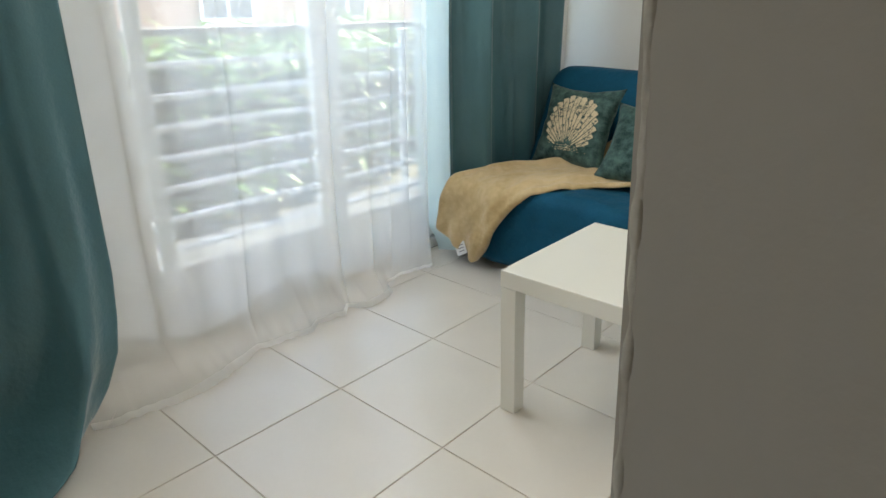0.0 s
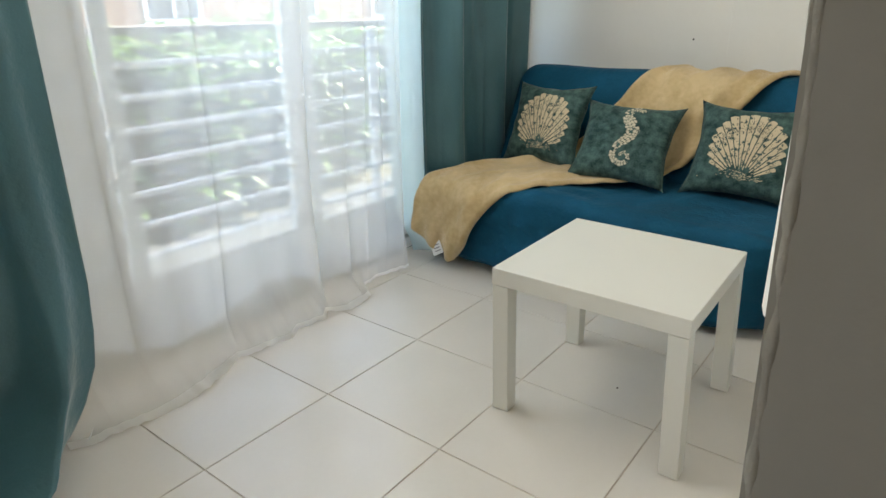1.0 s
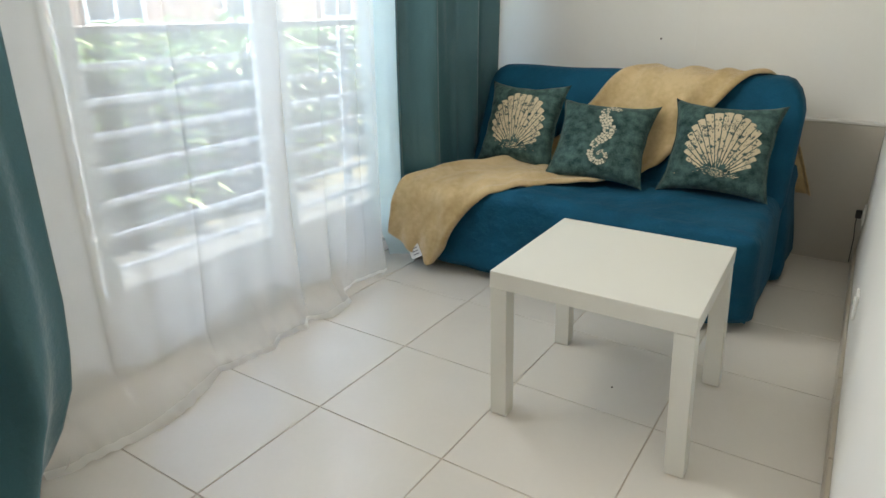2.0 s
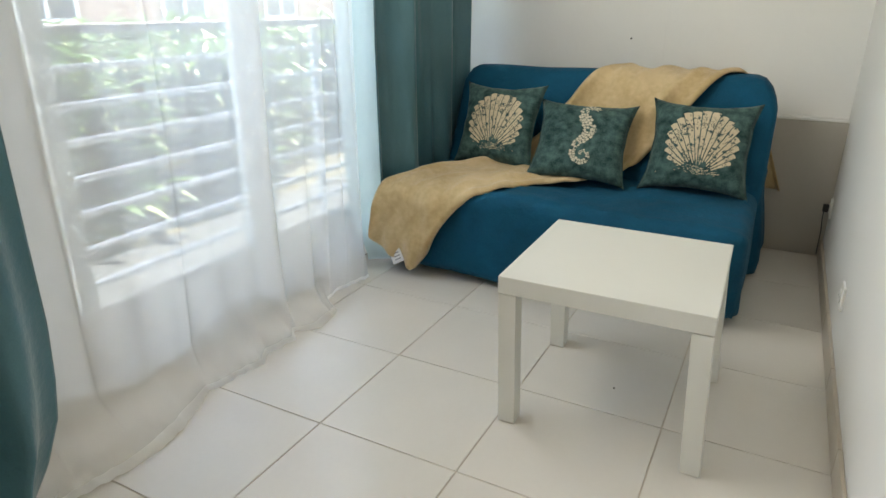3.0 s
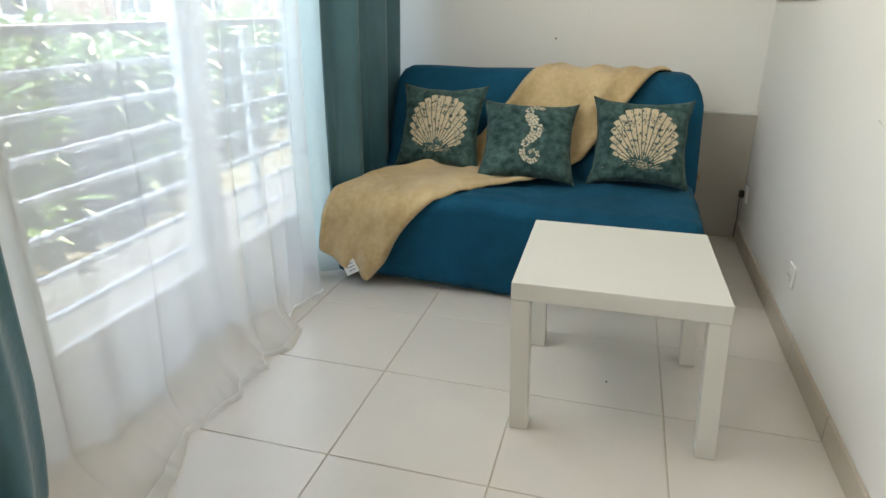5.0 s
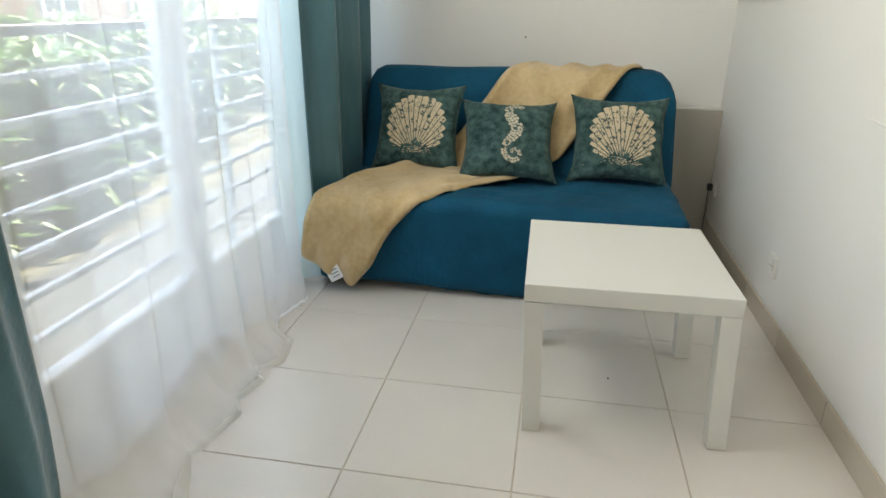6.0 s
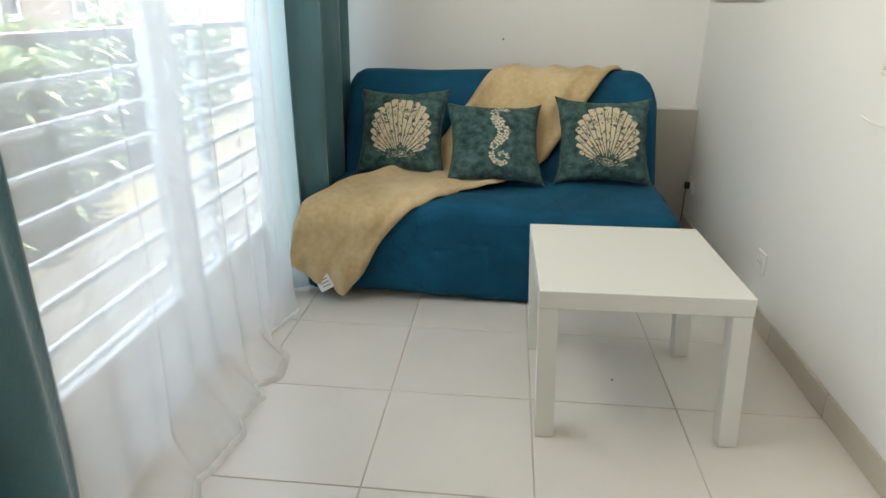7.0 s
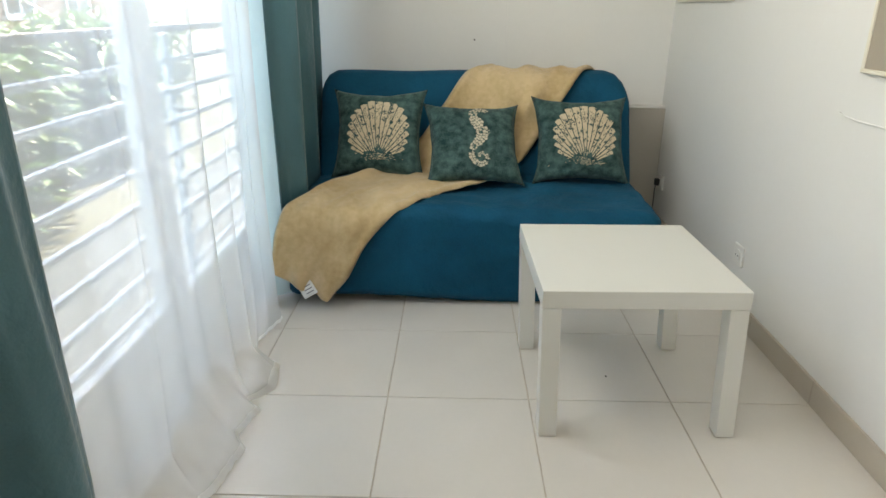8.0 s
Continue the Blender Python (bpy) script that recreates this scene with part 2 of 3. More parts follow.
# ---- the setting ----
X_BACK, Y_RIGHT, Y_WIN, CEIL = 2.245, -1.297, 0.63, 2.5
X_L, X_R, DOOR_H = -0.42, 2.20, 2.15          # the glazed opening


def wall(name, lo, hi, label, paint=WHITE_WALL):
    return tagged(link(name, box(lo, hi), paint), label, "wall", kind="structure")


wall("wall_back", (X_BACK, -1.46, -0.1), (X_BACK + 0.2, 0.83, CEIL), "white painted plaster wall behind the sofa")
wall("wall_right", (-0.70, Y_RIGHT - 0.15, -0.1), (X_BACK, Y_RIGHT, CEIL), "white painted plaster side wall with pictures")
entry = wall("wall_entry", (-0.765, -3.2, -0.1), (-0.70, -1.255, CEIL), "end of a plaster wall, darker than the others, with a chipped pale edge", ENTRY_TONE)
for v in entry.data.vertices:      # its end is a little out of plumb
    if v.co.y > -2:
        v.co.y += 0.045 * (v.co.z - 1.0)
wall("wall_rear", (-3.2, -3.35, -0.1), (-0.70, -3.2, CEIL), "plain white wall closing the room")
wall("wall_far_side", (-3.35, -3.35, -0.1), (-3.2, 0.83, CEIL), "plain white wall closing the room")
RW0, RW1, RWZ0, RWZ1 = -2.85, -1.55, 0.85, 2.05          # an assumed window behind the camera, added for fill light
wall("wall_window_left", (RW1, Y_WIN, -0.1), (X_L, Y_WIN + 0.2, CEIL), "white wall beside the glazed door")
wall("wall_window_end", (-3.2, Y_WIN, -0.1), (RW0, Y_WIN + 0.2, CEIL), "white wall beside the window")
wall("wall_window_foot", (RW0, Y_WIN, -0.1), (RW1, Y_WIN + 0.2, RWZ0), "white wall under the window")
wall("wall_window_lintel", (RW0, Y_WIN, RWZ1), (RW1, Y_WIN + 0.2, CEIL), "white wall above the window")
wall("wall_window_right", (X_R, Y_WIN, -0.1), (X_BACK, Y_WIN + 0.2, CEIL), "white wall beside the glazed door")
wall("wall_window_head", (X_L, Y_WIN, DOOR_H), (X_R, Y_WIN + 0.2, CEIL), "white wall above the glazed door")
tagged(link("ceiling", box((-3.4, -3.4, CEIL), (X_BACK + 0.2, 0.825, CEIL + 0.25)), CEILING_PAINT), "plain white ceiling", "ceiling", kind="structure")
ledge = tagged(link("wall_ledge", box((2.177, Y_RIGHT, 0.0), (X_BACK, Y_WIN, 0.634), 0.003), LEDGE_FACE),
               "low ledge with a darker face and a white top along the foot of the wall", "ledge", kind="structure")
part("ledge_top", box((2.174, Y_RIGHT + 0.001, 0.635), (X_BACK - 0.001, Y_WIN - 0.001, 0.646), 0.003), WHITE_WALL, ledge, "white painted top edge")

tagged(link("wall_joint", box((X_BACK - 0.0012, -0.4525, 0.64), (X_BACK + 0.01, -0.4475, CEIL), 0.0008, 1), WHITE_WALL),
       "faint filled joint in the white wall", "joint", kind="structure")

# rough plaster edge at the end of the entry wall, and the boxed duct just past it
bm = bmesh.new()
tube([(-0.761 + wob(k, 0, 0, 0.37, 0.0015), -1.2595 + 0.045 * (2.46 * k / 240 - 0.98) + wob(k, 3, 0, 0.31, 0.002), 0.02 + 2.46 * k / 240) for k in range(241)], 0.005, 8, bm)
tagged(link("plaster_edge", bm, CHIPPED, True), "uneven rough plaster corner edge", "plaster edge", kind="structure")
duct = thing("wall_duct", "white boxed duct on the side wall, ending above the floor", "duct", at=(-0.66, -1.292, 0.895))
bm = box((-0.01, -0.03, 0.02), (0.045, 0.055, 1.58), 0.010, 3)
for v in bm.verts:
    v.co.y += 0.02 * (v.co.z - 0.1)
part("casing", bm, WHITE_WALL, duct)
part("end_cap", box((-0.006, -0.024, 0.010), (0.041, 0.046, 0.020), 0.004, 2), WHITE_WALL, duct, "rounded lower end")

# floor: mortar bed, tiles are laid at the end of the file
floor = tagged(link("floor", box((-3.2, -3.2, -0.1), (X_BACK, Y_WIN, -0.003)), GROUT), "ivory square floor tiles with beige joints", "floor", kind="structure")

# skirting along the side wall
skirting = tagged(new("baseboard"), "beige tile skirting along the side wall", "baseboard", kind="structure")
TP = 0.434
for i in range(-2, 6):
    a, b = max(-0.70, i * TP + 0.002), min(2.177, (i + 1) * TP - 0.001)
    if b > a:
        part("skirting_tile", box((a, Y_RIGHT, 0.0), (b, Y_RIGHT + 0.011, 0.082), 0.002, 1), SKIRT_TILE, skirting)

# ---- glazed door ----
window = tagged(new("window_1"), "white glazed double door behind sheer curtains", "window", kind="structure")
yw = Y_WIN + 0.03


def bar(lo, hi, name, parent, label=""):
    return part(name, box(lo, hi, 0.005, 2), PVC, parent, label)


bar((X_L, yw - 0.025, 0.0), (X_L + 0.07, yw + 0.08, DOOR_H), "window_frame", window)
bar((X_R - 0.06, yw - 0.025, 0.0), (X_R, yw + 0.08, DOOR_H), "window_frame", window)
bar((X_L + 0.07, yw - 0.025, DOOR_H - 0.06), (X_R - 0.06, yw + 0.08, DOOR_H), "window_frame", window)
bar((X_L + 0.07, yw - 0.03, 0.0), (X_R - 0.06, yw + 0.10, 0.055), "threshold", window)
GLASS = glass_mat()
for a, b, ga, gb in ((X_L + 0.073, 0.540, -0.235, 0.490), (0.543, X_R - 0.063, 0.600, 2.090)):
    leaf = bar((a, yw - 0.012, 0.058), (ga, yw + 0.045, DOOR_H - 0.063), "door_leaf", window)
    bar((gb, yw - 0.012, 0.058), (b, yw + 0.045, DOOR_H - 0.063), "stile", leaf)
    bar((ga, yw - 0.012, 0.058), (gb, yw + 0.045, 0.262), "bottom_rail", leaf)
    bar((ga, yw - 0.012, DOOR_H - 0.16), (gb, yw + 0.045, DOOR_H - 0.063), "top_rail", leaf)
    # beads round the glass, and a raised panel on the bottom rail
    bar((ga, yw - 0.006, 0.262), (gb, yw + 0.010, 0.278), "glazing_bead", leaf)
    bar((ga, yw - 0.006, 0.278), (ga + 0.014, yw + 0.010, DOOR_H - 0.16), "glazing_bead", leaf)
    bar((gb - 0.014, yw - 0.006, 0.278), (gb, yw + 0.010, DOOR_H - 0.16), "glazing_bead", leaf)
    bar((ga + 0.02, yw - 0.018, 0.10), (gb - 0.02, yw - 0.011, 0.165), "rail_moulding", leaf)
    pane = part("pane", box((ga + 0.002, yw + 0.014, 0.27), (gb - 0.002, yw + 0.018, DOOR_H - 0.165)), GLASS, leaf, "clear glass pane")
    pane.visible_shadow = False

part("vertical_bar", box((-0.195, 0.682, 0.262), (-0.140, 0.703, DOOR_H - 0.16), 0.004, 2), PVC, window, "bluish white upright bar outside the glass")

# unseen window, added as the opening for the rear fill lamp
assumed_window = tagged(new("window_2"), "assumed white framed window behind the camera, out of view", "window", kind="structure")
bar((RW0, yw - 0.02, RWZ0), (RW0 + 0.06, yw + 0.06, RWZ1), "window_frame", assumed_window)
bar((RW1 - 0.06, yw - 0.02, RWZ0), (RW1, yw + 0.06, RWZ1), "window_frame", assumed_window)
bar((RW0 + 0.06, yw - 0.02, RWZ0), (RW1 - 0.06, yw + 0.06, RWZ0 + 0.06), "window_frame", assumed_window)
bar((RW0 + 0.06, yw - 0.02, RWZ1 - 0.06), (RW1 - 0.06, yw + 0.06, RWZ1), "window_frame", assumed_window)
pane = part("pane", box((RW0 + 0.06, yw + 0.014, RWZ0 + 0.06), (RW1 - 0.06, yw + 0.018, RWZ1 - 0.06)), GLASS, assumed_window, "clear glass pane")
pane.visible_shadow = False

# ---- outside ----
tagged(link("ground", box((-200, -200, -0.6), (200, 400, -0.12)), EARTH), "dry garden ground with sparse grass", "ground", kind="structure")
tagged(link("terrace", box((-4, 0.835, -0.119), (6, 1.75, -0.03), 0.01), TERRACE), "grey concrete terrace slab", "terrace", kind="structure")

railing = thing("railing", "white painted metal railing with horizontal bars", "railing", at=(0, 0.83, -0.03))
for z in (1.048, 0.940, 0.833, 0.725, 0.615, 0.505, 0.389, 0.270, 0.160):
    top = z > 1.0
    r = 0.014 if top else 0.011
    part("top_rail" if top else "bar", box((-1.6, 0.84 - 0.83 - r, z + 0.03 - r), (2.6, 0.84 - 0.83 + r, z + 0.03 + r), 0.005, 2), BACKLIT_RAIL if top else RAIL, railing)
for x in (-1.6, -0.155, 1.18, 2.6):
    part("post", box((x - 0.022, -0.012 + 0.045, 0.0), (x + 0.022, 0.012 + 0.045, 1.06), 0.004, 2), RAIL, railing)


def plant(x, y, h, count, spread, seed):
    """A clump of arching strap and paddle leaves on thin stems."""
    rnd = random.Random(seed)
    p = thing("garden_plant", "leafy green garden plant with arching leaves", "plant", "plants beyond the railing", at=(x, y, -0.12))
    stems, leaves = bmesh.new(), bmesh.new()
    for k in range(9):
        a, r = rnd.uniform(0, math.tau), rnd.uniform(0.02, 0.16)
        top = Vector((math.cos(a) * spread * 0.6, math.sin(a) * spread * 0.4, h * rnd.uniform(0.6, 0.9)))
        tube([(math.cos(a) * r, math.sin(a) * r, 0.0), tuple(top * 0.5 + Vector((0, 0, 0.1))), tuple(top)], lambda t: 0.012 - 0.006 * t, 5, stems)
    for k in range(count):
        a = rnd.uniform(0, math.tau)
        base = Vector((rnd.gauss(0, spread * 0.4), rnd.gauss(0, spread * 0.3), h * (0.12 + 0.75 * rnd.random() ** 0.8)))
        out = Vector((math.cos(a), math.sin(a), rnd.uniform(0.0, 0.9))).normalized()
        side = out.cross(Vector((0, 0, 1))).normalized()
        ln, wd, drop = rnd.uniform(0.14, 0.34), rnd.uniform(0.018, 0.05), rnd.uniform(0.02, 0.16)
        prev = None
        for s in range(5):
            t = s / 4
            c = base + out * ln * t - Vector((0, 0, drop * t * t))
            w = wd * (math.sin(math.pi * (0.08 + 0.9 * t)) ** 0.8)
            row = (leaves.verts.new(c - side * w + Vector((0, 0, 0.3 * w))), leaves.verts.new(c), leaves.verts.new(c + side * w + Vector((0, 0, 0.3 * w))))
            if prev:
                leaves.faces.new((prev[0], prev[1], row[1], row[0]))
                leaves.faces.new((prev[1], prev[2], row[2], row[1]))
            prev = row
    part("stems", stems, STEM, p)
    part("crown", leaves, LEAF, p)


rnd = random.Random(5)
for i in range(20):
    plant(-1.0 + i * 0.36 + rnd.uniform(-0.12, 0.12), 2.0 + 0.06 * i + rnd.uniform(-0.25, 0.35), rnd.uniform(1.05, 1.28), 400, 0.32, 20 + i)
for i in range(14):
    plant(0.2 + i * 0.62 + rnd.uniform(-0.2, 0.2), 3.7 + rnd.uniform(-0.4, 0.6), rnd.uniform(1.05, 1.3), 330, 0.45, 60 + i)


def house(x, y):
    h = thing("neighbour_house", "salmon rendered house with white framed windows", "house", at=(x, y, -0.12))
    part("wall", box((-9, 0, 0), (12, 5, 5.2)), RENDER_WALL, h)
    roof = bmesh.new()
    vs = [roof.verts.new(v) for v in ((-9.4, -0.5, 5.1), (12.4, -0.5, 5.1), (12.4, 5.5, 5.1), (-9.4, 5.5, 5.1), (-9.4, 2.5, 6.6), (12.4, 2.5, 6.6))]
    for f in ((0, 1, 5, 4), (2, 3, 4, 5), (0, 4, 3), (1, 2, 5), (0, 3, 2, 1)):
        roof.faces.new([vs[k] for k in f])
    part("roof", roof, ROOF, h)
    for floor_z in (0.95, 3.4):
        for wx in (-7.2, -4.6, -2.0, 0.6, 3.2, 5.8, 8.4, 10.6):
            w = part("window", box((wx - 0.48, -0.03, floor_z), (wx + 0.48, -0.004, floor_z + 1.25)), DARK_PANE, h)
            for lo, hi in (((-0.52, 0.0), (-0.45, 1.25)), ((0.45, 0.0), (0.52, 1.25)), ((-0.03, 0.05), (0.03, 1.2)),
                           ((-0.45, 1.18), (0.45, 1.25)), ((-0.45, 0.0), (0.45, 0.07)), ((-0.45, 0.6), (0.45, 0.64))):
                part("frame", box((wx + lo[0], -0.07, floor_z + lo[1]), (wx + hi[0], -0.031, floor_z + hi[1])), PVC, w)
            part("sill", box((wx - 0.58, -0.12, floor_z - 0.06), (wx + 0.58, -0.004, floor_z - 0.002)), PVC, w)


house(4.5, 9.0)

# ---- sofa bed ----
SL, SR = 0.45, -0.995     # its two ends along y
sofa = thing("sofa", "two-seat sofa bed in a petrol blue quilted cotton cover", "sofa", at=(1.6, -0.27, 0.0))
off = Vector((-1.6, 0.27, 0))


def seat_warp(p):
    q = p.copy()
    low = max(0.0, 0.36 - p.z) / 0.36
    front = max(0.0, (1.35 - p.x) / 0.3)
    # the skirt flares a little and hangs in soft waves
    if front > 0:
        q.x += 0.035 * low * min(front, 1) + wob(0, p.y, p.z * 0.5, 5, 0.016) * low
    end = 1 if p.y > -0.27 else -1
    if p.y < -0.75 and p.x < 1.5:      # the free front corner is rounded off towards the hem
        q.x += 0.10 * ((-0.75 - p.y) / 0.245) ** 2 * low * min(1.0, (1.5 - p.x) / 0.4)
    q.y += (0.03 if end > 0 else -0.004) * low * (1 if abs(p.y + 0.27) > 0.5 else 0) + wob(p.x, 0, p.z, 4, 0.012) * low
    if p.z < 0.03:
        q.z += 0.010 + 0.012 * math.sin(p.y * 5.0 + 0.6)
    if p.z > 0.3:
        q.z += wob(p.x, p.y, 0, 3.2, 0.022) + wob(p.x, p.y, 4, 11, 0.006)
    # a sag where the two cushions meet the front edge
    q.x += wob(p.y, p.z, 1, 6, 0.008)
    # quilting
    puff = wob(p.x * 0.7 + 3, p.y, p.z * 1.5, 19, 0.011)
    if p.z > 0.36:
        q.z += 0.6 * puff
    elif p.x < 1.2:
        q.x += puff
    return q + off


part("seat", soft_box((1.06, SR, 0.0), (1.80, SL, 0.405), 0.055, 48, seat_warp), SOFA_BLUE, sofa, smooth=True)


def back_warp(p):
    # local: x depth, y along, z up from the crease; leaned back
    q = p.copy()
    lean = math.tan(radians(25))
    w = (p.y - (SL + SR) / 2) / ((SL - SR) / 2)
    if p.z > 0.3 and abs(w) > 0.88:
        q.z -= 0.075 * ((abs(w) - 0.88) / 0.12) ** 2 * min(1, (p.z - 0.3) / 0.15)
    q.z += wob(p.y, p.x, 2, 3, 0.012)
    q.x += wob(p.y, p.z, 7, 5, 0.012)
    return Vector((1.585 + q.x + q.z * lean, q.y, 0.33 + q.z)) + off


part("backrest", soft_box((0.0, SR - 0.01, 0.0), (0.17, SL - 0.015, 0.513), 0.048, 30, back_warp), SOFA_BLUE, sofa, smooth=True)


def skirt_warp(p):
    q = p.copy()
    q.x += max(0, p.z - 0.1) * 0.12 + wob(p.z, p.y, 3, 5, 0.02) * (1 if p.x > 1.95 else 0.2)
    q.y += wob(p.x, 2, p.z, 7, 0.012)
    if p.y < -0.27:      # the cover flares at the foot of the free end
        q.y -= 0.045 * max(0.0, 1 - p.z / 0.35)
    return q + off


part("back_skirt", soft_box((1.68, SR - 0.012, 0.01), (2.10, SL - 0.02, 0.46), 0.05, 18, skirt_warp), SOFA_BLUE, sofa, smooth=True)

# ---- blanket ----
PROFILE = [(1.078, 0.02), (1.050, 0.16), (1.034, 0.30), (1.045, 0.375), (1.090, 0.405), (1.20, 0.412), (1.40, 0.416), (1.56, 0.418), (1.625, 0.445),
           (1.700, 0.61), (1.765, 0.77), (1.788, 0.808), (1.830, 0.835), (1.92, 0.838), (1.985, 0.81), (2.055, 0.70), (2.10, 0.28)]
PLEN = [0.0]
for a, b in zip(PROFILE, PROFILE[1:]):
    PLEN.append(PLEN[-1] + math.hypot(b[0] - a[0], b[1] - a[1]))


def on_sofa(s):
    """A point of the sofa's section, s metres up from the hem, and its outward normal."""
    def at(d):
        d = min(max(d, 0.0), PLEN[-1])
        for k in range(len(PLEN) - 1):
            if d <= PLEN[k + 1]:
                f = (d - PLEN[k]) / (PLEN[k + 1] - PLEN[k])
                return Vector((PROFILE[k][0] + f * (PROFILE[k + 1][0] - PROFILE[k][0]), PROFILE[k][1] + f * (PROFILE[k + 1][1] - PROFILE[k][1])))
        return Vector(PROFILE[-1])
    p = (at(s - 0.03) + at(s) + at(s + 0.03)) / 3
    d = (at(s + 0.03) - at(s - 0.03)).normalized()
    return p, Vector((-d.y, d.x))


# its two long edges: (metres up from the hem, y)
EDGE_A = [(0.17, 0.505), (0.30, 0.480), (0.41, 0.440), (0.56, 0.375), (0.75, 0.280), (0.96, 0.07), (1.10, -0.05), (1.30, -0.18), (1.45, -0.29), (1.55, -0.37), (1.76, -0.52), (2.06, -0.74)]
EDGE_B = [(0.03, 0.285), (0.12, 0.215), (0.25, 0.145), (0.36, 0.050), (0.45, -0.050), (0.62, -0.180), (0.80, -0.370), (1.02, -0.53), (1.22, -0.655), (1.42, -0.79), (1.56, -0.88), (2.09, -1.075)]
blanket = thing("blanket", "sand coloured fleece blanket draped over the sofa corner", "blanket", at=(1.4, -0.1, 0.43))


def blanket_at(u, v):
    a, b = smooth_line(EDGE_A, u), smooth_line(EDGE_B, u)
    m = a.lerp(b, v)
    if u < 0.09:      # the hanging hem sags between its corners
        m.x -= 0.03 * math.sin(math.pi * v) * (1 - u / 0.09)
    p, n = on_sofa(m.x)
    y = m.y
    fold = 0.007 * math.sin(v * 9 + u * 6) + wob(m.x * 1.2, y * 2.6, 0, 4.5, 0.020) + wob(m.x, y, 5, 13, 0.006) + 0.006 * max(0, math.sin(m.x * 26 + y * 34)) ** 4
    fold += 0.012 * max(0.0, math.sin(v * 8.5 + 1.6 * u + 0.4)) ** 3 * max(0.0, min(1.0, (m.x - 0.95) / 0.2))
    hang = max(0.0, 1 - m.x / 0.36)
    fold += hang * (0.017 * math.sin(v * 15 + 0.6 + 1.2 * math.sin(u * 30)) + 0.012)
    edge = min(v, 1 - v)
    thick = 0.009 * min(1, edge / 0.05) ** 0.5
    roll = 0.008 * math.exp(-((edge - 0.05) / 0.035) ** 2)
    d = 0.006 + max(0, fold + 0.008) + thick + roll
    return Vector((p.x + n.x * d - 1.4, y + 0.1, p.y + n.y * d - 0.43))


cloth = part("fleece", sheet(110, 44, blanket_at), FLEECE, blanket, smooth=True)
sol = cloth.modifiers.new("thickness", "SOLIDIFY")
sol.thickness, sol.offset = 0.006, -1
tag_part = part("care_label", box((-0.004, -0.030, -0.030), (0.0, 0.030, 0.030), 0.001, 1), LABEL_WHITE, blanket, "white sewn-in care label")
tag_part.matrix_local = pose(1.035 - 1.4, 0.375 + 0.1, 0.085 - 0.43, -30, 8, 0)
for k in (-1, 0, 1):
    part("print_line", box((-0.0056, -0.020, k * 0.014 - 0.002), (-0.0046, 0.012, k * 0.014 + 0.002)), INK, tag_part)

# ---- cushions ----
HALF, PLUMP = 0.205, 0.062


def pad(u, v, side=1, lift=0.0, twist=0):
    """A point of the cushion: u, v from -1 to 1; z is its thickness."""
    x = u * HALF * (1 - 0.115 * (1 - v * v)) * (1 + 0.022 * noise.noise(Vector((v * 2.6, u * 0.8, twist + 2.0))))
    y = v * HALF * 0.95 * (1 - 0.115 * (1 - u * u)) * (1 + 0.022 * noise.noise(Vector((u * 2.6, v * 0.8, twist + 9.0))))
    t = PLUMP * max(0.0, (1 - u ** 4) * (1 - v ** 4)) ** 0.55 * (1 - 0.15 * abs(u * v))
    crease = 0.011 * noise.noise(Vector((u * 2.2, v * 2.2, side * 3.0 + 7.0 * twist))) + 0.004 * noise.noise(Vector((u * 6, v * 6, side + 5.0 * twist)))
    ear = 0.006 * (abs(u) * abs(v)) ** 6      # the corners stand out
    return Vector((x + math.copysign(ear, u), y + math.copysign(ear, v), side * (t + crease * min(1, t / 0.02) + lift)))


def shell_point(a, r, twist, lift=0.0016):
    """A point of the scallop: angle and distance from its hinge."""
    return pad(0.05 + 1.14 * r * math.cos(a), -0.76 + 1.22 * r * math.sin(a), 1, lift, twist)


def shell_reach(a):
    return 0.63 * math.sin(a) + math.sqrt(0.65 ** 2 - (0.63 * math.cos(a)) ** 2)


RIBS = 17


def shell_strips(twist):
    """Tapering ribs that spread from the hinge, parted by narrow grooves of even width."""
    rnd = random.Random(40 + twist)
    bm = bmesh.new()
    for k in range(RIBS):
        b0, b1 = radians(25 + 130 * k / RIBS), radians(25 + 130 * (k + 1) / RIBS)
        mid = (b0 + b1) / 2
        reach = shell_reach(mid) * rnd.uniform(0.985, 1.01)
        r_in = 0.24 + 0.10 * math.cos(mid) ** 2 + rnd.uniform(-0.05, 0.05)
        rows = []
        for s in range(13):
            t = s / 12
            r = r_in + (reach - r_in) * t
            half = max(0.004, (b1 - b0) / 2 - 0.0085 / r * rnd.uniform(0.75, 1.25))
            rows.append([bm.verts.new(shell_point(mid + e * half, r - (0.012 * t ** 6 if e else 0), twist)) for e in (-1, 0, 1)])
        for p, q in zip(rows, rows[1:]):
            for j in (0, 1):
                bm.faces.new((p[j], p[j + 1], q[j + 1], q[j]))
    for k in range(90):      # broken strokes round the hinge
        u, v = 0.05 + rnd.gauss(0.02, 0.20), -0.64 + rnd.gauss(0, 0.055)
        w, h = rnd.uniform(0.008, 0.045), rnd.uniform(0.004, 0.009)
        bm.faces.new([bm.verts.new(pad(u + du * w, v + dv * h + 0.2 * du * w * (u - 0.05), 1, 0.0016, twist)) for du, dv in ((-1, -0.4), (0.2, -1), (1, 0.3), (-0.1, 1))])
    return bm


